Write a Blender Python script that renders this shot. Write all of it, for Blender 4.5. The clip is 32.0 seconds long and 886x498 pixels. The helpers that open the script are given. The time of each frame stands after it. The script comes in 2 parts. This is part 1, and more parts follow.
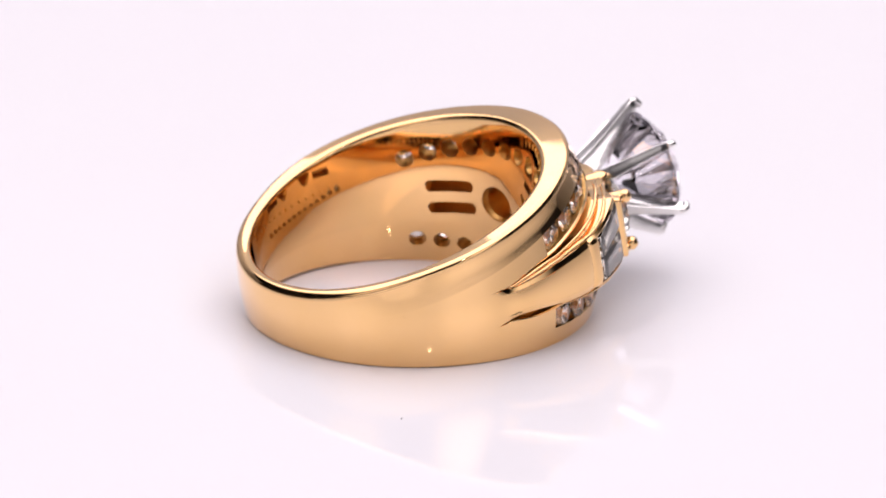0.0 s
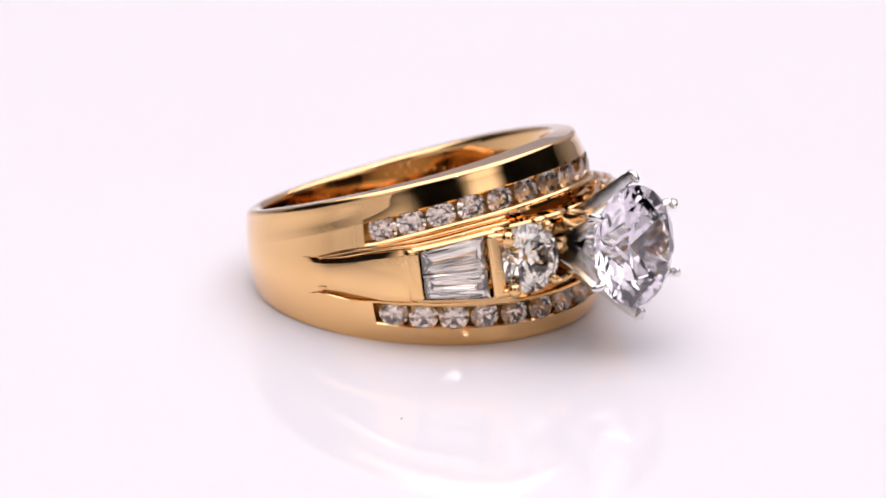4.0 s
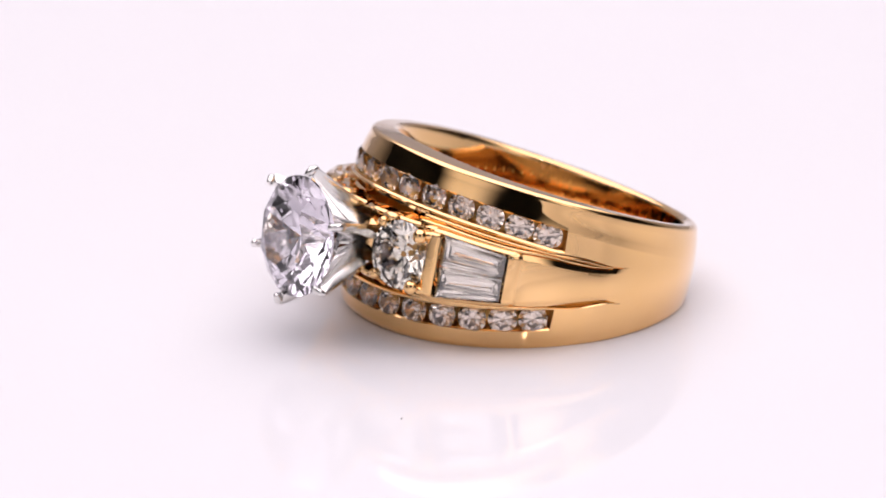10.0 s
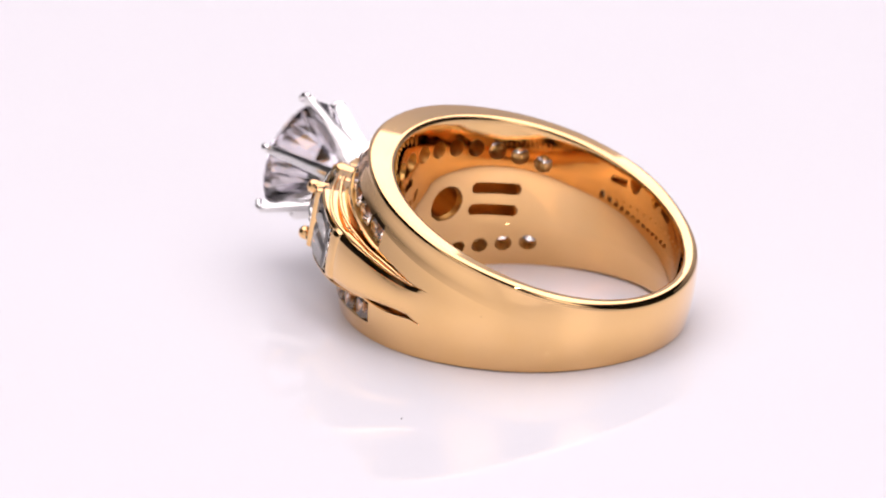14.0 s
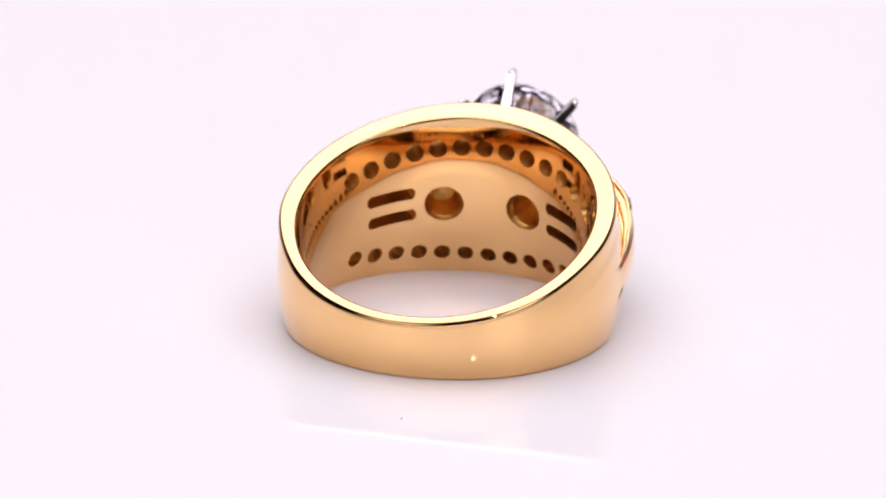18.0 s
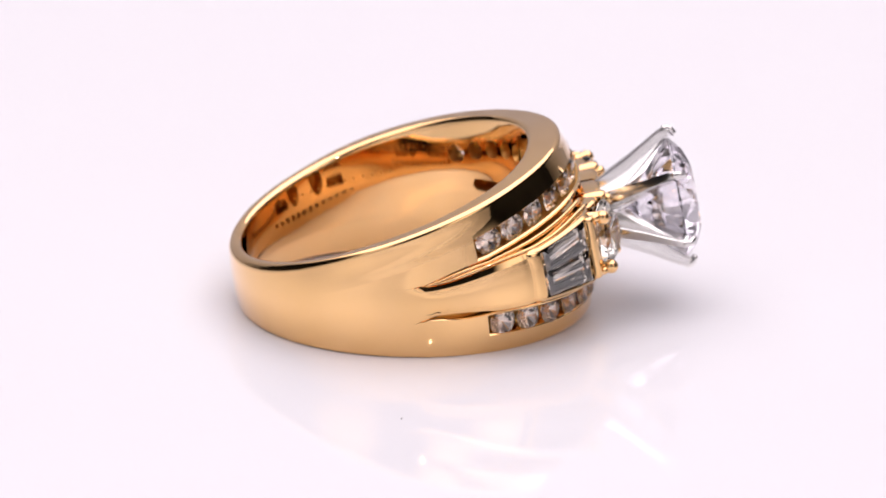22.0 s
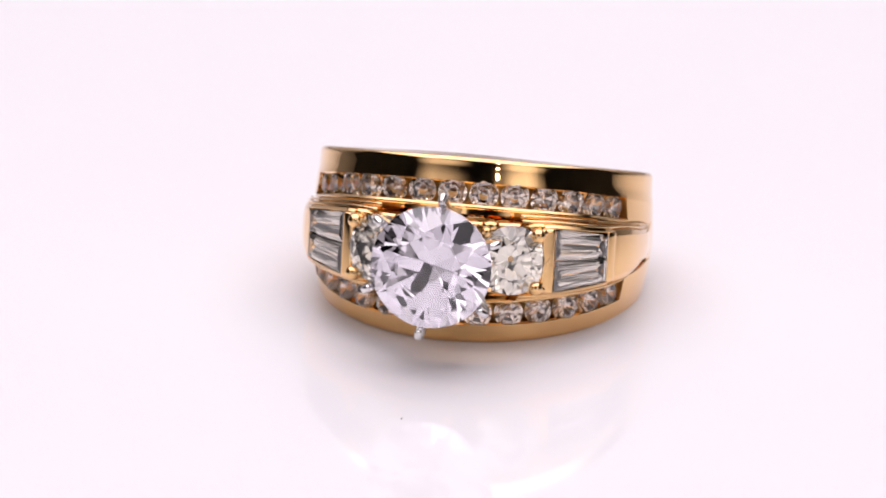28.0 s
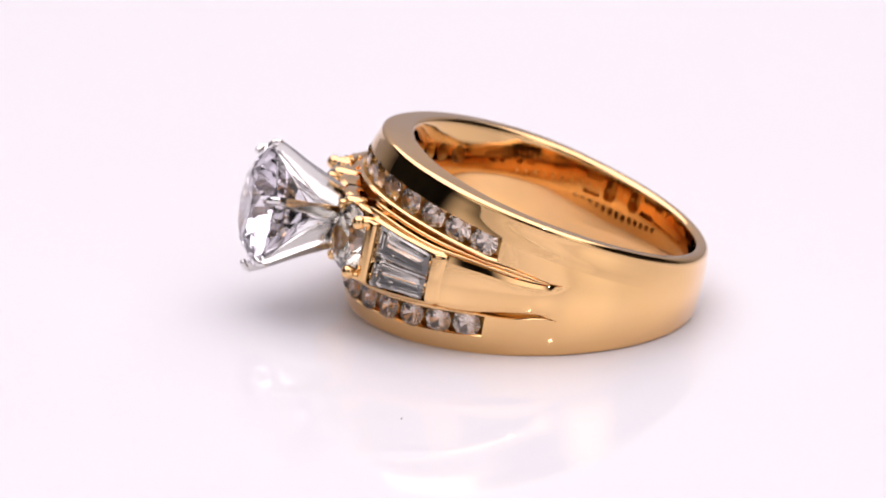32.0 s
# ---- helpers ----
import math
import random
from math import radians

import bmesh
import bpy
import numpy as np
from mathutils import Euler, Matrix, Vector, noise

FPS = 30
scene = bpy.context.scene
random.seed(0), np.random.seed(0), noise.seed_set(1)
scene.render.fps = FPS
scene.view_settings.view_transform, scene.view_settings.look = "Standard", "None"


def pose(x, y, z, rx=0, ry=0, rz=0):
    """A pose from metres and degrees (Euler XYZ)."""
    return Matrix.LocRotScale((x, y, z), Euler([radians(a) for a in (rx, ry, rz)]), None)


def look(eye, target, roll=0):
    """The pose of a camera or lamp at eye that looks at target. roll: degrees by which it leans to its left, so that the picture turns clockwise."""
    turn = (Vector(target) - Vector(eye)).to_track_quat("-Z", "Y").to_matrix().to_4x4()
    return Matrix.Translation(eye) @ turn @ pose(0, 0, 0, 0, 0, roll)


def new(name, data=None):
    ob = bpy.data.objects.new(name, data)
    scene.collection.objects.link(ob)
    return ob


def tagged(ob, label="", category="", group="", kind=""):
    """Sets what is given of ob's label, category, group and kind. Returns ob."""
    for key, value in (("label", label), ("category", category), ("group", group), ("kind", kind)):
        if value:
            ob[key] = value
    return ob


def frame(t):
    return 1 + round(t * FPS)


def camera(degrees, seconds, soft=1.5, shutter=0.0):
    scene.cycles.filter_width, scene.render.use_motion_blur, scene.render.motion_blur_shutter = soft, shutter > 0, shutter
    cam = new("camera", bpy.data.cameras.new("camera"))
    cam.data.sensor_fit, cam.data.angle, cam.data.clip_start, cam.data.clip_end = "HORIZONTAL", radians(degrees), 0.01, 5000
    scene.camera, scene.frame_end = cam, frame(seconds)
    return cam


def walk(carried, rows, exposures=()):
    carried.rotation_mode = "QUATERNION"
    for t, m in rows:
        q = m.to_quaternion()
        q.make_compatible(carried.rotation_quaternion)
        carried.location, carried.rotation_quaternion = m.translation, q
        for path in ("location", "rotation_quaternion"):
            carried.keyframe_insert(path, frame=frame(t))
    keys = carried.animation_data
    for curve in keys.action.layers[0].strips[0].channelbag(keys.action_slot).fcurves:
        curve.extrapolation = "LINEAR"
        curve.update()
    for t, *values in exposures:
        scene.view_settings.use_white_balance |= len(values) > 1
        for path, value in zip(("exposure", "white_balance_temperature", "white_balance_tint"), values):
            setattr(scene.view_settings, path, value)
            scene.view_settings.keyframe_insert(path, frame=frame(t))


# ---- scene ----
# Millimetres are used for the jewel and turned into metres by MM.
MM = 0.001
FOV = 2 * math.degrees(math.atan(784 / 13600))
EYE = Vector((-1.650, -461.547, 164.542)) * MM
FORWARD = Vector((0, 0.941933, -0.335800))
cam = camera(FOV, 32.0, soft=1.75)
cam.data.dof.use_dof, cam.data.dof.focus_distance, cam.data.dof.aperture_fstop = True, 0.478, 64
VIEW = look(EYE, EYE + FORWARD, 1.147)
walk(cam, [(0.0, VIEW), (32.0, VIEW)], exposures=[(0.0, 0.0, 6450, 22), (32.0, 0.0, 6450, 22)])

TILT = radians(10.8)                 # the tapered ring lies on its lower rim
TABLE_Z = -3.48 * MM
PERIOD = 20.507                      # seconds for one turn of the ring
TAPER = math.tan(TILT)


def turn_at(t):
    return -360.0 * (t - 6.8) / PERIOD


# ---- world and light ----
world = bpy.data.worlds.new("studio")
world.use_nodes = True
world.node_tree.nodes["Background"].inputs[0].default_value = (0.9, 0.92, 1.0, 1)
world.node_tree.nodes["Background"].inputs[1].default_value = 0.006
scene.world = world


def softbox(name, eye, target, wide, high, watts, colour=(1, 1, 1), fade=0.0):
    """An area lamp; fade: the share of its width and height over which a diffuser lets it fall off to the rim."""
    lamp = bpy.data.lights.new(name, "AREA")
    lamp.shape, lamp.size, lamp.size_y, lamp.energy, lamp.color = "RECTANGLE", wide, high, watts, colour
    if fade:
        lamp.energy = watts / (1 - fade) ** 2
        lamp.use_nodes = True
        t = lamp.node_tree
        place = t.nodes.new("ShaderNodeNewGeometry")
        split = t.nodes.new("ShaderNodeSeparateXYZ")
        t.links.new(place.outputs["Parametric"], split.inputs[0])
        ends = []
        for axis in (0, 1):
            other = t.nodes.new("ShaderNodeMath")
            other.operation, other.inputs[0].default_value = "SUBTRACT", 1.0
            t.links.new(split.outputs[axis], other.inputs[1])
            least = t.nodes.new("ShaderNodeMath")
            least.operation = "MINIMUM"
            t.links.new(split.outputs[axis], least.inputs[0])
            t.links.new(other.outputs[0], least.inputs[1])
            rise = t.nodes.new("ShaderNodeMapRange")
            rise.interpolation_type = "SMOOTHSTEP"
            rise.inputs["From Max"].default_value = fade
            t.links.new(least.outputs[0], rise.inputs["Value"])
            ends.append(rise)
        both = t.nodes.new("ShaderNodeMath")
        both.operation = "MULTIPLY"
        for k in (0, 1):
            t.links.new(ends[k].outputs["Result"], both.inputs[k])
        t.links.new(both.outputs[0], t.nodes["Emission"].inputs["Strength"])
    ob = new(name, lamp)
    ob.matrix_world = look(eye, target)
    return ob


softbox("overhead_softbox", (0.0, 0.245, 0.52), (0, 0.24, 0), 1.15, 1.40, 7.85, (1.0, 0.98, 0.985), 0.2)
softbox("front_softbox", (-0.31, -0.46, 0.31), (0, 0, 0.31), 0.56, 0.50, 0.27, (1.0, 0.97, 0.94), 0.4)
softbox("front_softbox", (0.34, -0.43, 0.31), (0, 0, 0.31), 0.46, 0.50, 0.35, (1.0, 0.97, 0.94), 0.4)
softbox("spot_lamp", (0.132, -0.42, 0.364), (0, 0, 0.0), 0.016, 0.016, 0.14)


# ---- materials ----
def material(name, colour, rough, metal=0.0, ior=1.45):
    m = bpy.data.materials.new(name)
    m.use_nodes = True
    b = m.node_tree.nodes["Principled BSDF"]
    b.inputs["Base Color"].default_value = (*colour, 1)
    b.inputs["Roughness"].default_value = rough
    b.inputs["Metallic"].default_value = metal
    b.inputs["IOR"].default_value = ior
    return m


def vary(m, scale, low, high, bump=0.0, bump_scale=None, rough=None, wave=None):
    """Two scales of noise: one tints the base colour, one gives relief and gloss."""
    t = m.node_tree
    b = t.nodes["Principled BSDF"]
    where = t.nodes.new("ShaderNodeTexCoord")
    n = t.nodes.new("ShaderNodeTexNoise")
    n.inputs["Scale"].default_value, n.inputs["Detail"].default_value = scale, 4
    t.links.new(where.outputs["Object"], n.inputs["Vector"])
    r = t.nodes.new("ShaderNodeValToRGB")
    r.color_ramp.elements[0].position, r.color_ramp.elements[1].position = 0.3, 0.7
    r.color_ramp.elements[0].color, r.color_ramp.elements[1].color = (*low, 1), (*high, 1)
    t.links.new(n.outputs["Fac"], r.inputs["Fac"])
    t.links.new(r.outputs["Color"], b.inputs["Base Color"])
    n2 = t.nodes.new("ShaderNodeTexNoise")
    n2.inputs["Scale"].default_value, n2.inputs["Detail"].default_value = bump_scale or scale * 8, 3
    t.links.new(where.outputs["Object"], n2.inputs["Vector"])
    if bump:
        bp = t.nodes.new("ShaderNodeBump")
        bp.inputs["Strength"].default_value, bp.inputs["Distance"].default_value = bump, 0.00002
        t.links.new(n2.outputs["Fac"], bp.inputs["Height"])
        t.links.new(bp.outputs["Normal"], b.inputs["Normal"])
        if wave:
            n3 = t.nodes.new("ShaderNodeTexNoise")
            n3.inputs["Scale"].default_value, n3.inputs["Detail"].default_value = wave[0], 1
            t.links.new(where.outputs["Object"], n3.inputs["Vector"])
            slow = t.nodes.new("ShaderNodeBump")
            slow.inputs["Strength"].default_value, slow.inputs["Distance"].default_value = 1.0, wave[1]
            t.links.new(n3.outputs["Fac"], slow.inputs["Height"])
            t.links.new(slow.outputs["Normal"], bp.inputs["Normal"])
    if rough:
        k = t.nodes.new("ShaderNodeMapRange")
        k.inputs["To Min"].default_value, k.inputs["To Max"].default_value = rough
        t.links.new(n2.outputs["Fac"], k.inputs["Value"])
        t.links.new(k.outputs["Result"], b.inputs["Roughness"])
    return m


def gem(name, colour, ior=2.42):
    """Clear cut stone."""
    m = bpy.data.materials.new(name)
    m.use_nodes = True
    t = m.node_tree
    t.nodes.remove(t.nodes["Principled BSDF"])
    g = t.nodes.new("ShaderNodeBsdfGlass")
    g.inputs["Color"].default_value, g.inputs["Roughness"].default_value, g.inputs["IOR"].default_value = (*colour, 1), 0.0, ior
    t.links.new(g.outputs[0], t.nodes["Material Output"].inputs["Surface"])
    return m


GOLD = vary(material("yellow_gold", (0.93, 0.62, 0.24), 0.1, 1.0), 260, (0.905, 0.558, 0.228), (0.925, 0.583, 0.260), 0.02, 2600, (0.03, 0.055), (330, 0.000015))
for spec, value in (("Coat Weight", 0.6), ("Coat Roughness", 0.03), ("Coat IOR", 1.5)):
    GOLD.node_tree.nodes["Principled BSDF"].inputs[spec].default_value = value
CENTRE_GEM = gem("centre_gem", (0.995, 0.98, 1.0), 2.05)
WHITE_GOLD = vary(material("white_gold", (0.84, 0.82, 0.79), 0.08, 1.0), 300, (0.76, 0.745, 0.72), (0.80, 0.785, 0.76), 0.05, 2600, (0.12, 0.2))
TABLE = vary(material("white_acrylic", (0.82, 0.81, 0.82), 0.09, 0.0, 1.5), 6, (0.81, 0.80, 0.81), (0.83, 0.82, 0.83), 0.02, 90, (0.045, 0.07))
BACKDROP = vary(material("grey_card", (0.36, 0.355, 0.36), 0.7), 8, (0.42, 0.415, 0.42), (0.45, 0.445, 0.45), 0.1, 300)
DARK = vary(material("dark_room", (0.1, 0.1, 0.105), 0.8), 3, (0.10, 0.098, 0.10), (0.13, 0.127, 0.13), 0.1, 60)
# rough gold for recesses, coloured darker so that shade is painted in
SEAT = vary(material("shaded_unpolished_gold", (0.7, 0.4, 0.11), 0.35, 1.0), 300, (0.72, 0.40, 0.11), (0.82, 0.48, 0.155), 0.2, 3000, (0.28, 0.45))
DUST = material("dust", (0.12, 0.10, 0.10), 0.9)


DIAMOND = gem("diamond", (1.0, 0.98, 0.95), 2.42)
CHANNEL_GEM = gem("channel_gem", (0.97, 0.93, 0.89), 2.1)
DIAMOND_WARM = gem("diamond_warm", (1.0, 0.985, 0.95), 2.15)


# ---- mesh helpers ----
def part(name, bm, mat, parent=None, label="", smooth=None, at=None):
    """Links a bmesh (in millimetres) as one mesh object under parent."""
    if at is not None:
        bm.transform(at)
    bm.transform(Matrix.Scale(MM, 4))
    bmesh.ops.recalc_face_normals(bm, faces=bm.faces)
    me = bpy.data.meshes.new(name)
    bm.to_mesh(me)
    bm.free()
    me.materials.append(mat)
    if smooth is not None:
        me.polygons.foreach_set("use_smooth", [True] * len(me.polygons))
        me.set_sharp_from_angle(angle=radians(smooth))
    ob = new(name, me)
    ob.parent = parent
    if label:
        tagged(ob, label)
    return ob


def grid_mesh(bm, rows, close_u=False, close_v=False):
    vs = [[bm.verts.new(p) for p in row] for row in rows]
    nu, nv = len(vs), len(vs[0])
    for i in range(nu if close_u else nu - 1):
        for j in range(nv if close_v else nv - 1):
            bm.faces.new((vs[i][j], vs[(i + 1) % nu][j], vs[(i + 1) % nu][(j + 1) % nv], vs[i][(j + 1) % nv]))
    return vs


def cut(bm, point, normal):
    geom = bm.verts[:] + bm.edges[:] + bm.faces[:]
    bmesh.ops.bisect_plane(bm, geom=geom, plane_co=point, plane_no=normal, clear_outer=True, dist=1e-6)
    rim = [e for e in bm.edges if e.is_boundary]
    if rim:
        bmesh.ops.contextual_create(bm, geom=rim)


def brilliant(radius, full=True, deep=40.8, rise=34.3, n=8):
    """A round brilliant: table towards +z, girdle at z = 0."""
    bm = bmesh.new()
    bmesh.ops.create_cone(bm, cap_ends=True, segments=48 if full else 24, radius1=radius, radius2=radius, depth=2.4 * radius)
    top = 0.30 * radius
    cut(bm, (0, 0, top), (0, 0, 1))
    g = 0.02 * radius
    for k in range(n):
        a = k * 2 * math.pi / n
        def plane(turn, angle, r, z, sign):
            s, c = math.sin(radians(angle)), math.cos(radians(angle))
            d = Vector((math.cos(turn), math.sin(turn), 0))
            cut(bm, d * r + Vector((0, 0, z)), d * s + Vector((0, 0, sign * c)))
        plane(a, rise, radius, g, 1)
        plane(a, deep, radius, -g, -1)
        plane(a + math.pi / n, 20.5, 0.52 * radius, top, 1)
        if full:
            for o in (-1, 1):
                plane(a + o * math.pi / (2 * n), rise + 6.2, 0.985 * radius, g, 1)
                plane(a + o * math.pi / (2 * n), deep + 1.1, 0.996 * radius, -g, -1)
        else:
            plane(a + math.pi / n, 39.0, 0.95 * radius, g, 1)
            plane(a + math.pi / n, 42.0, 0.96 * radius, -g, -1)
    return bm


def tube(bm, points, radii, n=12, ry=1.0, side=None):
    """A round bar through points, closed by rounded ends."""
    pts = [Vector(p) for p in points]
    rows = []
    for i, p in enumerate(pts):
        d = (pts[min(i + 1, len(pts) - 1)] - pts[max(i - 1, 0)]).normalized()
        u = d.cross(side if side is not None else (Vector((0, 0, 1)) if abs(d.z) < 0.9 else Vector((1, 0, 0)))).normalized()
        v = d.cross(u)
        ring = lambda c, r: [c + (u * math.cos(a) + v * math.sin(a) * ry) * r for a in (2 * math.pi * k / n for k in range(n))]
        if i == 0:
            rows += [ring(p - d * radii[0] * 0.6, radii[0] * 0.3), ring(p - d * radii[0] * 0.45, radii[0] * 0.72)]
        rows.append(ring(p, radii[i]))
        if i == len(pts) - 1:
            rows += [ring(p + d * radii[i] * 0.45, radii[i] * 0.78), ring(p + d * radii[i] * 0.62, radii[i] * 0.35)]
    vs = grid_mesh(bm, rows, close_v=True)
    bm.faces.new(vs[0])
    bm.faces.new(vs[-1])


def block(bm, corners):
    """A solid from eight corners: four below, four above, in the same order."""
    v = [bm.verts.new(c) for c in corners]
    for f in ((0, 1, 2, 3), (4, 5, 6, 7), (0, 1, 5, 4), (1, 2, 6, 5), (2, 3, 7, 6), (3, 0, 4, 7)):
        bm.faces.new([v[k] for k in f])


def bevelled(bm, width, segments=2):
    bmesh.ops.bevel(bm, geom=bm.edges[:], offset=width, segments=segments, affect="EDGES", profile=0.6)
    return bm


# ---- studio ----
def studio():
    bm = bmesh.new()
    # table top with an added, unseen lip curling up at the front, one sheet
    prof = [(-0.445, 0.105), (-0.442, 0.08)] + [(-0.38 - 0.06 * math.sin(a), 0.06 - 0.06 * math.cos(a)) for a in np.linspace(1.5, 0.1, 9)]
    prof += [(y, 0.0) for y in np.linspace(-0.38, 0.46, 21)]
    under = [(y - 0.005 * (z > 0.001), z - 0.006) for y, z in reversed(prof)]
    rows = [[Vector((x, y, z)) / MM + Vector((0, 0, TABLE_Z / MM)) for y, z in prof + under] for x in np.linspace(-1.1, 1.1, 13)]
    vs = grid_mesh(bm, rows, close_v=True)
    bm.faces.new(vs[0])
    bm.faces.new(vs[-1])
    ob = part("table", bm, TABLE, smooth=40)
    tagged(ob, "glossy white acrylic table sheet under the ring", "table", kind="structure")
    bm = bmesh.new()
    card = [(0.47, -0.006), (0.47, 0.02)] + [(0.47 + 0.10 * (1 - math.cos(a)), 0.02 + 0.42 * math.sin(a)) for a in np.linspace(0.1, 1.5, 10)]
    back = [(y + 0.006, z) for y, z in reversed(card)]
    rows = [[Vector((x, y, z)) / MM + Vector((0, 0, TABLE_Z / MM)) for y, z in card + back] for x in np.linspace(-1.1, 1.1, 9)]
    vs = grid_mesh(bm, rows, close_v=True)
    bm.faces.new(vs[0])
    bm.faces.new(vs[-1])
    tagged(part("backdrop", bm, BACKDROP, smooth=40), "plain grey card standing behind the table", "backdrop", kind="structure")
    # plain dark walls that close the place
    def wall(name, lo, hi):
        b = bmesh.new()
        bmesh.ops.create_cube(b, size=1.0)
        b.transform(Matrix.Translation((Vector(lo) + Vector(hi)) / 2 / MM) @ Matrix.Diagonal((*((Vector(hi) - Vector(lo)) / MM), 1)))
        tagged(part(name, b, DARK), "plain dark studio wall", "wall", kind="structure")
    wall("floor", (-1.6, -1.6, -0.06), (1.6, 1.6, -0.0095))
    wall("ceiling", (-1.6, -1.6, 1.6), (1.6, 1.6, 1.65))
    wall("wall_north", (-1.6, 1.6, -0.06), (1.6, 1.65, 1.65))
    wall("wall_south", (-1.6, -1.65, -0.06), (1.6, -1.6, 1.65))
    wall("wall_west", (-1.65, -1.65, -0.06), (-1.6, 1.65, 1.65))
    wall("wall_east", (1.6, -1.65, -0.06), (1.65, 1.65, 1.65))


# ---- ring ----
# Ring space: origin in the finger hole's middle, -y to the centre stone, z along the finger.
TO_TURN = (Matrix.Rotation(radians(1.1), 4, "Z") @ Matrix.Translation((0.08, 3.969, 0.196)) @ Matrix.Rotation(-TILT, 4, "X"))


def polar(phi, r, z):
    a = radians(phi)
    return Vector((r * math.sin(a), -r * math.cos(a), z))


def step(a, b, x):
    t = min(max((x - a) / (b - a), 0), 1)
    return t * t * (3 - 2 * t)


def mix(a, b, t):
    return a + (b - a) * t


CHANNEL_END = 67.4
BAG0, BAG1 = 30.5, 50.0


def half_height(phi):
    return 3.74 + TAPER * 10.9 * math.cos(radians(phi))


def outer(phi, z):
    """Radius of the domed outside of the band."""
    f = abs(phi)
    return 10.96 + 0.34 * step(95, 150, f) + 1.08 * step(80, 5, f) - z * z / 28


def lobe(f):
    """Swell of the slots between the channel's end and the side of the ring."""
    return math.sin(math.pi * (91 - f) / 27) if 64 < f < 91 else 0.0


def shoulder(f):
    """Half height of the raised middle, pinched where the slots open beside it."""
    return mix(1.12, 1.78, step(88, 50, f)) - 0.10 * lobe(f) + 0.46 * min(max((50 - f) / 19.5, 0), 1)


def crest(f):
    """Radius of the raised middle."""
    return mix(outer(f, 0), 12.6, min(max((92 - f) / 43, 0), 1) ** 1.4) + 0.5 * min(max((49 - f) / 19, 0), 1)


def inner(phi):
    """Radius of the finger hole, whose middle lies behind the middle of the outside."""
    a = radians(phi)
    return -0.95 * math.cos(a) + math.sqrt(9.15 ** 2 - (0.95 * math.sin(a)) ** 2)


def band_profile(phi, inside, extra=0.0):
    """(r, z) of the upper half's outline at an angle, from the outer middle over the rim to the inner middle."""
    f = abs(phi)
    h = half_height(f)
    low, high = h - 2.66, h - 1.36
    open_ = step(92, 82, f)                    # grooves run out at the side of the ring
    flat = shoulder(f)
    if f > 90:
        flat = mix(1.12, 0.8, step(90, 140, f))
    low = max(low, flat + 0.1) + 0.22 * lobe(f)
    high = max(high, low + 0.3)
    top = crest(f)
    top -= 0.05 * step(54.5, 53.3, f) * step(50.1, 50.4, f)
    if f < 27.8:
        top = 11.3 if f > 12.4 else 9.6
    deep = 0.95 if inside else 0.0
    pocket = 0.95 if BAG0 <= f <= BAG1 else 0.0
    round_ = step(51.5, 54, f) * open_                 # the shoulders are softly domed
    edge = (0.14 + 0.16 * round_) * open_ + 0.01
    crown = lambda z: 0.16 * round_ * (z / flat) ** 2
    wall = 0.16
    swell = 0.46 * step(32, 76, f) * step(128, 94, f) if extra else 0.0
    skin = lambda z: outer(f, z) + swell * (z / h) ** 4
    shelf = lambda z: mix(skin(z), top, open_ if f < 91.5 else 0.0)
    dip = mix(1.05, 0.55, step(60, 80, f)) * open_
    gap = low - 0.24 * open_ - flat
    pts = [(shelf(z) - pocket - crown(z), z) for z in (0.0, flat * 0.25, flat * 0.5, flat * 0.72, flat - wall - 0.06 - 0.25 * round_)]
    z1, z2, z3 = flat - wall - 0.04 - 0.16 * round_, flat - mix(edge, edge * 0.3, round_), flat + 0.012
    pts += [(shelf(z1) - crown(flat - 0.2), z1), (shelf(z2) - crown(flat) - 0.3 * edge * round_, z2), (shelf(flat) - crown(flat) - edge * open_, flat)]
    pts += [(mix(shelf(z3), skin(z3) - dip, 0.5) - edge * open_, z3), (skin(flat + gap * 0.25) - dip, flat + gap * 0.25), (skin(flat + gap * 0.75) - dip, flat + gap * 0.75)]
    pts += [(skin(z) - d, z) for z, d in ((low - 0.24 * open_ - 0.012, 0.06 * open_), (low - 0.18 * open_ - 0.009, 0.0), (low - 0.10 * open_ - 0.006, 0.0), (low - 0.003, min(deep, 0.10)))]
    pts += [(skin(z) - deep, z) for z in (low, mix(low, high, 0.5), high - 0.003)] + [(skin(high) - min(deep, 0.10), high), (skin(high + 0.10), high + 0.10)]
    h += extra
    corner = 0.33 + 0.19 * step(105, 150, f) if extra else 0.16 + 0.08 * step(90, 160, f) + 0.62 * step(75, 15, f)
    for k in (1, 2, 3):
        z = mix(high + 0.10, h - corner, k / 4)
        pts.append((skin(z), z))
    out = skin(h - corner)
    pts += [(out - corner + corner * math.cos(a), h - corner + corner * math.sin(a)) for a in np.linspace(0, math.pi / 2, 6)]
    hole = inner(f)
    lip = hole + 0.03 + 0.5 * h * mix(0.17, 0.08, step(30, 120, f))
    soft = 0.34
    pts += [(out - corner - 0.03, h), (mix(out - corner, lip + soft, 0.5), h), (lip + soft + 0.03, h)]
    pts += [(lip + soft - soft * math.sin(a), h - soft + soft * math.cos(a)) for a in np.linspace(0, math.pi / 2 * 0.88, 7)]
    last = pts[-1]
    for k in range(1, 21):
        u = 1 - k / 20
        swells = 0.02 * (1 + math.cos(math.pi * min(last[1] * u / 2.4, 1)))      # the finger side is a little crowned
        pts.append((hole - swells + (last[0] - hole) * (max(u - 0.35, 0) / 0.65) ** 1.3, last[1] * u))
    return pts


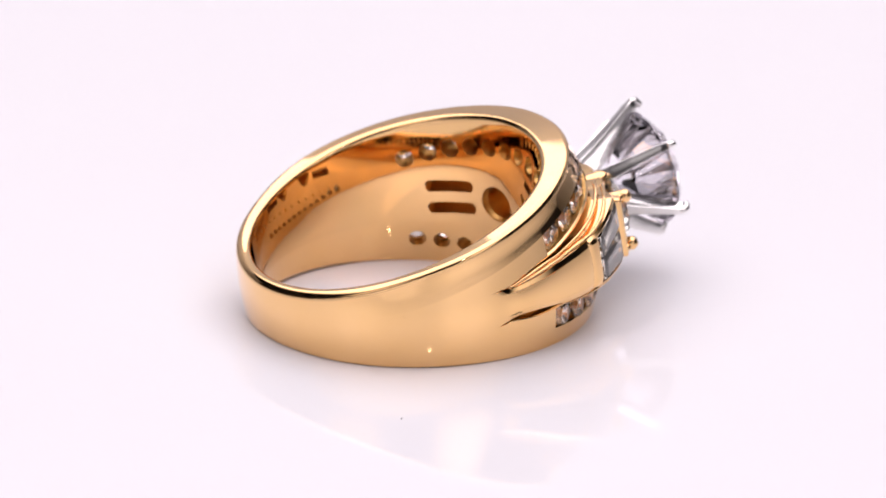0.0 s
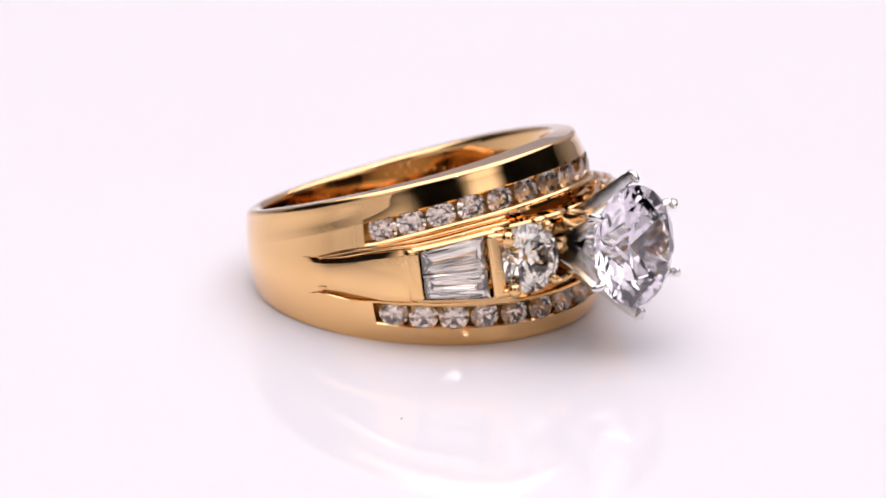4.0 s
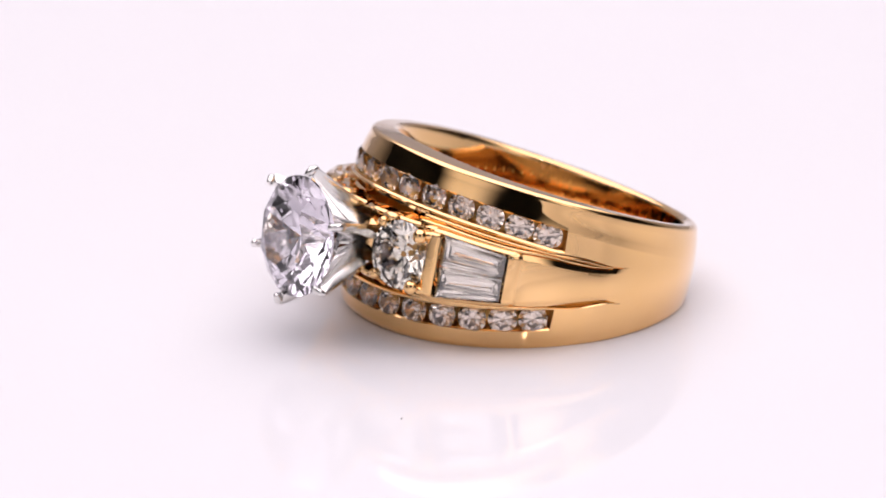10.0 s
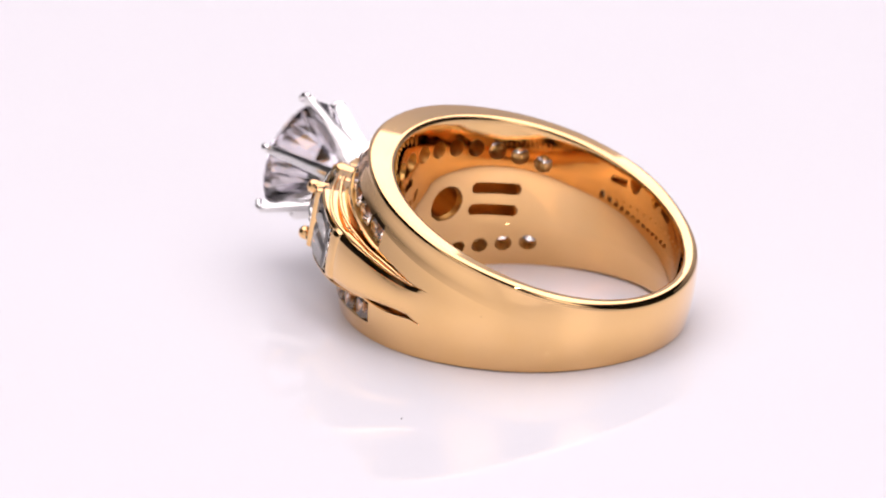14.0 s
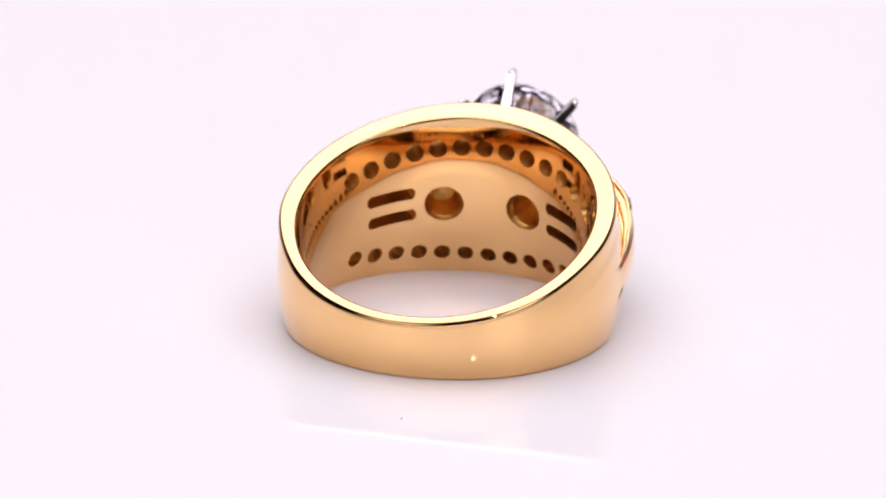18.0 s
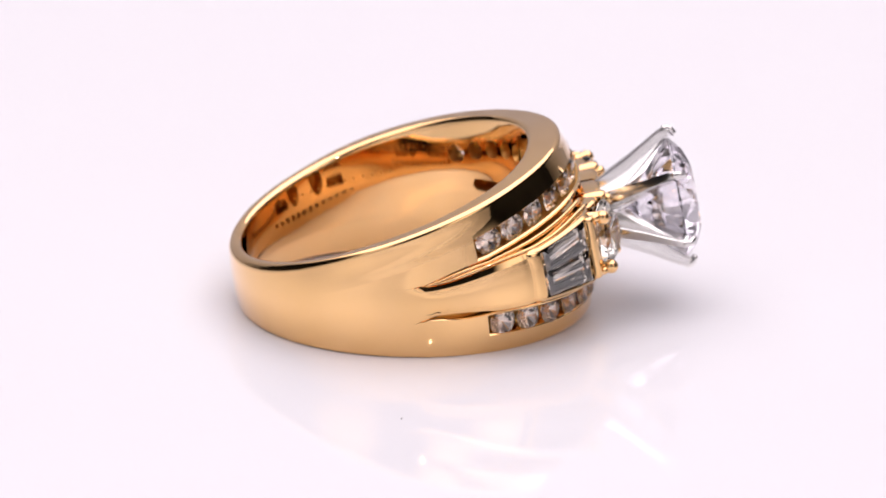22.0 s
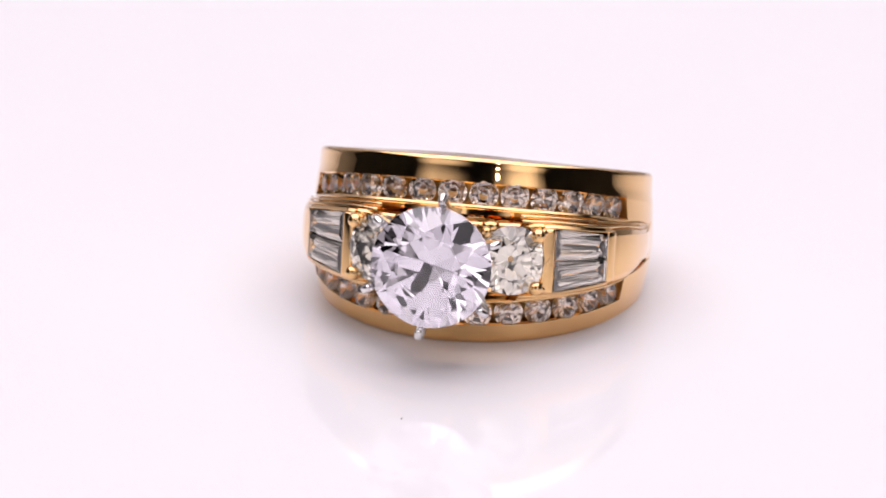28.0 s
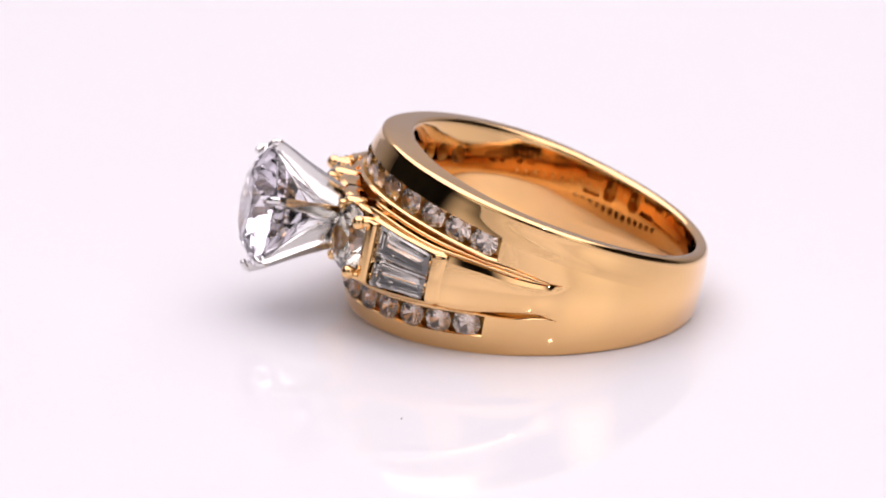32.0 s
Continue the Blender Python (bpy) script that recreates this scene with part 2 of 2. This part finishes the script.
def hole_cutter():
    """All the drilled seats that show on the inside, as one solid to be taken out of the band."""
    bm = bmesh.new()

    def plug(phi, z, r, deep, flare=1.12, rise=0.12, squash=1.0):
        m = Matrix.Translation(polar(phi, 0, z)) @ polar(phi, 1, 0).to_track_quat("Z", "Y").to_matrix().to_4x4()
        rows = [[m @ Vector((rr * math.cos(t), rr * math.sin(t) * squash, d)) for t in (2 * math.pi * i / 20 for i in range(20))]
                for rr, d in ((r * 1.25, inner(phi) - 0.8), (r * flare, inner(phi) + rise), (r, inner(phi) + rise + 0.2), (r * 0.97, deep - r * 0.7), (r * 0.8, deep - r * 0.32), (r * 0.45, deep - r * 0.08), (r * 0.1, deep))]
        vs = grid_mesh(bm, rows, close_v=True)
        bm.faces.new(vs[0])
        bm.faces.new(vs[-1])

    for k in range(13):
        phi = -61.2 + 10.2 * k
        h = half_height(phi)
        for sz in (1, -1):
            plug(phi, sz * (h - 1.88), 0.50, 10.6, *((1.18, 0.24) if sz > 0 else ()))
    for s in (1, -1):
        plug(18.9 * s, -0.08, 1.10, 10.6)
        for zc in (0.86, -0.68):
            lo, hi = zc - 0.40, zc + 0.40
            rows = []
            for r in (7.6, 10.5):
                rows.append([polar(s * (31.5 + (54.2 - 31.5) * u), r, z) for u, z in
                             [(0.06 + 0.88 * k / 8, lo) for k in range(9)] + [(1, mix(lo, hi, 0.3)), (1, mix(lo, hi, 0.7))] + [(0.94 - 0.88 * k / 8, hi) for k in range(9)] + [(0, mix(lo, hi, 0.7)), (0, mix(lo, hi, 0.3))]])
            vs = grid_mesh(bm, rows, close_v=True)
            bm.faces.new(vs[0])
            bm.faces.new(vs[-1])
        # engraved row of short strokes and worn stamps
        for k in range(15):
            phi = s * (91 + k * 3.7)
            c = [polar(phi + dp, r, z) for r in (inner(phi) - 0.5, inner(phi) + 0.10) for dp, z in ((-0.32, 1.88), (0.32, 1.88), (0.32, 2.09), (-0.32, 2.09))]
            block(bm, c)
        for phi, z, w, t in ((98, 2.76, 1.4, 0.025), (109, 2.78, 0.5, 0.06), (112, 2.8, 0.3, 0.07), (117, 2.7, 0.5, 0.05), (130, 2.42, 0.6, 0.05)):
            c = [polar(s * (phi + dp), r, z + dz) for r in (inner(phi) - 0.5, inner(phi) + 0.07) for dp, dz in ((-w, -t), (w, -t), (w, t), (-w, t))]
            block(bm, c)
    bmesh.ops.recalc_face_normals(bm, faces=bm.faces)
    return bm


def build_band(root):
    bm = bmesh.new()
    angles = []
    marks = sorted([12.39, 12.41, 27.79, 27.81, BAG0 - 0.005, BAG0 + 0.005, BAG1 - 0.005, BAG1 + 0.005, CHANNEL_END - 0.005, CHANNEL_END + 0.005])
    for a in np.arange(-180, 180, 1.2):
        angles.append(float(a) + 0.37)
    angles = sorted(angles + marks + [-m for m in marks])
    rows = []
    for phi in angles:
        up = band_profile(phi, abs(phi) < CHANNEL_END)
        down = up
        up = band_profile(phi, abs(phi) < CHANNEL_END, 0.18 + 0.58 * step(20, 115, abs(phi)))
        ring = up + [(r, -z) for r, z in reversed(down[1:-1])]
        rows.append([polar(phi, r, z) for r, z in ring])
    vs = grid_mesh(bm, rows, close_u=True, close_v=True)
    # groove, channel and head floors: unpolished gold, its darker colour painting in recess shade
    across = len(vs[0])
    bm.faces.ensure_lookup_table()
    for i, phi in enumerate(angles):
        for j in (0, 1, 2, 3, 8, 9, 14, 15, 16):
            if -1 < abs(phi) < 27.7 and j < 4 or j > 11 and abs(phi) < CHANNEL_END or 7 < j < 11 and 20 < abs(phi) < 88:
                bm.faces[i * across + j].material_index = 1
                bm.faces[i * across + across - 1 - j].material_index = 1
    bmesh.ops.recalc_face_normals(bm, faces=bm.faces)
    solid, tool = bpy.data.meshes.new("band_solid"), bpy.data.meshes.new("seats")
    bm.to_mesh(solid)
    bm.free()
    cutter = hole_cutter()
    cutter.to_mesh(tool)
    cutter.free()
    solid.materials.append(GOLD)
    solid.materials.append(SEAT)
    # drilled faces take the same darkened gold, shade put into the colour
    tool.materials.append(SEAT)
    a, b = new("band_solid", solid), new("seats", tool)
    cutting = a.modifiers.new("seats", "BOOLEAN")
    cutting.object, cutting.operation, cutting.solver, cutting.use_self = b, "DIFFERENCE", "EXACT", True
    cutting.material_mode = "TRANSFER"
    bpy.context.view_layer.update()
    done = bpy.data.meshes.new_from_object(a.evaluated_get(bpy.context.evaluated_depsgraph_get()))
    bm = bmesh.new()
    bm.from_mesh(done)
    for junk in (a, b):
        bpy.data.objects.remove(junk)
    for junk in (solid, tool, done):
        bpy.data.meshes.remove(junk)
    band = part("band", bm, GOLD, root, "polished yellow gold band, wide in front", 26, TO_TURN)
    band.data.materials.append(SEAT)
    return band


def facing(phi, r, z, lean=0.0):
    """A pose at ring coordinates whose z axis points outwards."""
    d = polar(phi, 1, 0)
    q = d.to_track_quat("Z", "Y")
    return TO_TURN @ Matrix.Translation(polar(phi, r, z)) @ q.to_matrix().to_4x4() @ Matrix.Rotation(radians(lean), 4, "X")


def shared(name, mesh_ob, m, parent):
    ob = new(name, mesh_ob.data)
    ob.parent = parent
    loc = m.copy()
    loc.translation = loc.translation * MM
    ob.matrix_basis = loc
    return ob


def build_ring():
    root = tagged(new("diamond_ring"), "yellow gold diamond ring lying on white acrylic", "ring")
    root.location = (0, 0, 0)
    build_band(root)
    # channel stones
    first = None
    random.seed(4)
    for side in (1, -1):
        for k in range(13):
            phi = -61.2 + k * 10.2
            h = half_height(phi)
            m = facing(phi, outer(phi, h - 2.01) - 0.36, side * (h - 2.01)) @ Matrix.Rotation(random.uniform(0, 0.7), 4, "Z") @ Matrix.Rotation(random.uniform(-0.05, 0.05), 4, "X")
            if first is None:
                first = part("channel_diamond", brilliant(0.94, False), CHANNEL_GEM, root, "small round channel-set diamond")
                loc = m.copy()
                loc.translation = loc.translation * MM
                first.matrix_basis = loc
            else:
                shared("channel_diamond", first, m, root)
    # tapered baguettes
    for s in (1, -1):
        a, b = Vector((6.85 * s, -11.25, 0)), Vector((9.66 * s, -8.38, 0))
        out = Vector((0.715 * s, -0.699, 0)).normalized()
        for k in (-0.5, 0.5):
            bm = bmesh.new()
            w0, w1 = 2.02, 1.52
            def edge(p, w, sgn, share, depth):
                half = w / 2 - 0.02
                return p + (b - a).normalized() * (0.75 * share * (1 if p == a else -1)) + Vector((0, 0, k * w + sgn * half * (1 - share))) + out * depth
            levels = [(0.96, -0.76), (0.78, -0.66), (0.55, -0.51), (0.28, -0.29), (0.0, 0.0), (0.0, 0.05), (0.18, 0.15), (0.38, 0.21)]
            rows = [[edge(a, w0, -1, i, d), edge(b, w1, -1, i, d), edge(b, w1, 1, i, d), edge(a, w0, 1, i, d)] for i, d in levels]
            vs = grid_mesh(bm, rows, close_v=True)
            bm.faces.new(vs[0])
            bm.faces.new(vs[-1])
            bm.transform(Matrix.Translation(-out * 0.12))
            part("baguette_diamond", bm, DIAMOND, root, "clear tapered baguette diamond", at=TO_TURN)
        # bars that close the baguette channel
        for phi, r0, r1, half, wide, soft, drop in ((28.6, 11.0, 13.5, 2.05, 0.45, 0.24, 0.0), (51.5, 11.2, 12.70, 1.70, 0.56, 0.42, 0.28)):
            bm = bmesh.new()
            tang = Vector((math.cos(radians(phi * s)), math.sin(radians(phi * s)), 0))
            outv = polar(phi * s, 1, 0)
            c = lambda t, z, r: outv * r + tang * t + Vector((0, 0, z))
            block(bm, [c(t, z, r - drop * (t * s > 0 and r == r1)) for r in (r0, r1) for t, z in ((-wide, -half), (wide, -half), (wide, half), (-wide, half))])
            bevelled(bm, soft, 3)
            part("bar", bm, GOLD, root, smooth=40, at=TO_TURN)
        # scalloped gallery plates above and below the side stone
        for sz in (1, -1):
            bm = bmesh.new()
            rows = []
            for k in range(25):
                f, wavy = 0.8 + 27.2 * k / 24, abs(math.sin(k / 24 * math.pi * 2.5))
                far, low, high = 12.55 + 0.30 * wavy, 1.86, 2.20 + 0.06 * wavy
                rows.append([polar(f * s, r, sz * z) for r, z in ((11.6, low), (far - 0.12, low), (far, low + 0.10), (far, high - 0.12), (far - 0.14, high), (11.6, high))])
            vs = grid_mesh(bm, rows, close_v=True)
            bm.faces.new(vs[0])
            bm.faces.new(vs[-1])
            part("gallery_plate", bm, GOLD, root, smooth=35, at=TO_TURN)
        # a broad rounded stub that carries the side stone's inner beads
        bm = bmesh.new()
        p, q = polar(13.2 * s, 11.4, 1.95), polar(12.6 * s, 12.95, 2.06)
        tube(bm, [p.lerp(q, k / 8) for k in range(9)], [0.64 * (0.82 + 0.18 * math.sin(math.pi * (0.1 + 0.7 * k / 8))) for k in range(9)], 18, 0.58)
        part("stub", bm, GOLD, root, smooth=60, at=TO_TURN)
        # side stone with four bead prongs and a cup
        ob = part("side_diamond", brilliant(2.2, True, 42.5, 33.0), DIAMOND_WARM, root, "round side diamond in four gold beads")
        m = facing(18.8 * s, 13.2, 0.0)
        m.translation = m.translation * MM
        ob.matrix_basis = m
        bm = bmesh.new()
        rows = []
        for r, z in ((1.2, -2.2), (1.4, -1.3), (1.72, -0.7), (1.5, -0.7), (1.2, -1.3), (1.0, -2.2)):
            rows.append([Vector((r * math.cos(t), r * math.sin(t), z)) for t in (2 * math.pi * i / 32 for i in range(32))])
        grid_mesh(bm, rows, close_u=True, close_v=True)
        part("side_setting", bm, GOLD, root, smooth=40, at=facing(18.8 * s, 13.2, 0.0))
        for da in (-7.0, 7.0):
            for sz in (1, -1):
                bm = bmesh.new()
                if da > 0:
                    # arm from the closing bar to the outer bead
                    tube(bm, [polar(28.0 * s, 13.2, 1.80 * sz), polar(26.8 * s, 13.45, 1.78 * sz), polar(25.4 * s, 13.6, 1.7 * sz)], [0.26, 0.26, 0.24], 12)
                    bmesh.ops.create_icosphere(bm, subdivisions=3, radius=0.46, matrix=Matrix.Translation(polar(25.2 * s, 13.76, 1.66 * sz)))
                tube(bm, [polar((18.4 + da * 0.85) * s, 11.2, 1.5 * sz), polar((18.4 + da) * s, 12.6, 1.72 * sz), polar((18.4 + da * 0.97) * s, 13.6 if da > 0 else 13.4, 1.70 * sz)], [0.30, 0.33, 0.38 if da > 0 else 0.34], 16)
                part("bead_prong", bm, GOLD, root, smooth=60, at=TO_TURN)
    # paired wires that lie in the grooves beside the raised shoulders
    for s in (1, -1):
        for sz in (1, -1):
            for share in (0.2, 0.72):
                bm = bmesh.new()
                way, thick = [], []
                for k in range(31):
                    f = mix(86 if sz > 0 else 64, 22, k / 30)
                    flat = shoulder(f)
                    gap = max(half_height(f) - 2.66, flat + 0.1) + 0.22 * lobe(f) - 0.24 * step(92, 82, f) - flat
                    z = flat + gap * share
                    way.append(polar(f * s, mix(min(crest(f), 12.75) - 0.10 - 0.14 * step(50, 62, f), outer(f, z) + 0.06, share * 0.9), sz * z))
                    thick.append(0.03 + 0.23 * max(gap, 0.05) * step(-3, 9, k))
                tube(bm, way, thick, 10)
                part("groove_wire", bm, GOLD, root, smooth=60, at=TO_TURN)
    # centre head of white gold
    head = part("centre_setting", head_base(), GOLD, root, "six-prong head with a yellow gold cup", 40, TO_TURN)
    for k in range(6):
        a = radians(90 + 60 * k - 7)
        d = Vector((math.cos(a), 0, math.sin(a)))
        side = Vector((-math.sin(a), 0, math.cos(a)))
        bm = bmesh.new()
        c = lambda r, y, w: d * r + Vector((0, y, 0)) + side * w
        rows = []
        for r0, r1, y0, y1, w in ((0.55, 1.75, -11.6, -11.4, 0.42), (0.6, 2.05, -12.9, -12.6, 0.46), (1.15, 2.68, -14.2, -13.9, 0.44), (2.2, 3.33, -15.5, -15.1, 0.36), (3.65, 4.43, -17.15, -16.95, 0.28), (4.05, 4.67, -17.68, -17.5, 0.25)):
            rows.append([c(r0, y0, -w), c(r0, y0, w), c(r1, y1, w), c(r1, y1, -w)])
        vs = grid_mesh(bm, rows, close_v=True)
        bm.faces.new(vs[0])
        bm.faces.new(vs[-1])
        bmesh.ops.bevel(bm, geom=bm.edges[:], offset=0.09, segments=2, affect="EDGES", profile=0.6)
        tube(bm, [d * 4.52 + Vector((0, -17.4, 0)), d * 4.46 + Vector((0, -17.75, 0)), d * 4.12 + Vector((0, -17.98, 0))], [0.24, 0.25, 0.22])
        part("prong", bm, WHITE_GOLD, head, "white gold blade prong", smooth=45, at=TO_TURN @ Matrix.Translation((0.1, 0, 0)))
    ob = part("centre_diamond", brilliant(3.82, True, 41.2, 34.0), CENTRE_GEM, root, "large clear round brilliant diamond")
    m = TO_TURN @ Matrix.Translation((0.1, -17.55, -0.05)) @ Vector((0, -1, 0)).to_track_quat("Z", "Y").to_matrix().to_4x4() @ Matrix.Rotation(radians(7), 4, "Z")
    m.translation = m.translation * MM
    ob.matrix_basis = m
    return root


def head_base():
    bm = bmesh.new()
    rows = []
    for r, y in ((1.2, -9.5), (1.3, -10.9), (1.75, -11.3), (1.8, -12.0), (1.5, -12.6), (1.0, -12.9), (0.7, -12.6), (0.7, -9.5)):
        rows.append([Vector((r * math.cos(t), y, r * math.sin(t))) for t in (2 * math.pi * i / 36 for i in range(36))])
    grid_mesh(bm, rows, close_u=True, close_v=True)
    return bm


def dust():
    bm = bmesh.new()
    bmesh.ops.create_icosphere(bm, subdivisions=1, radius=0.055)
    for v in bm.verts:
        v.co *= 1 + 0.3 * noise.noise(v.co * 30)
    ob = part("dust_speck", bm, DUST, label="tiny dark dust speck on the white table")
    ob.location = (-3.97 * MM, -21.43 * MM, TABLE_Z + 0.04 * MM)
    tagged(ob, category="dust")


studio()
dust()
RING = build_ring()


def motions():
    walk(RING, [(t, pose(0, 0, 0, 0, 0, turn_at(t))) for t in range(33)])


motions()
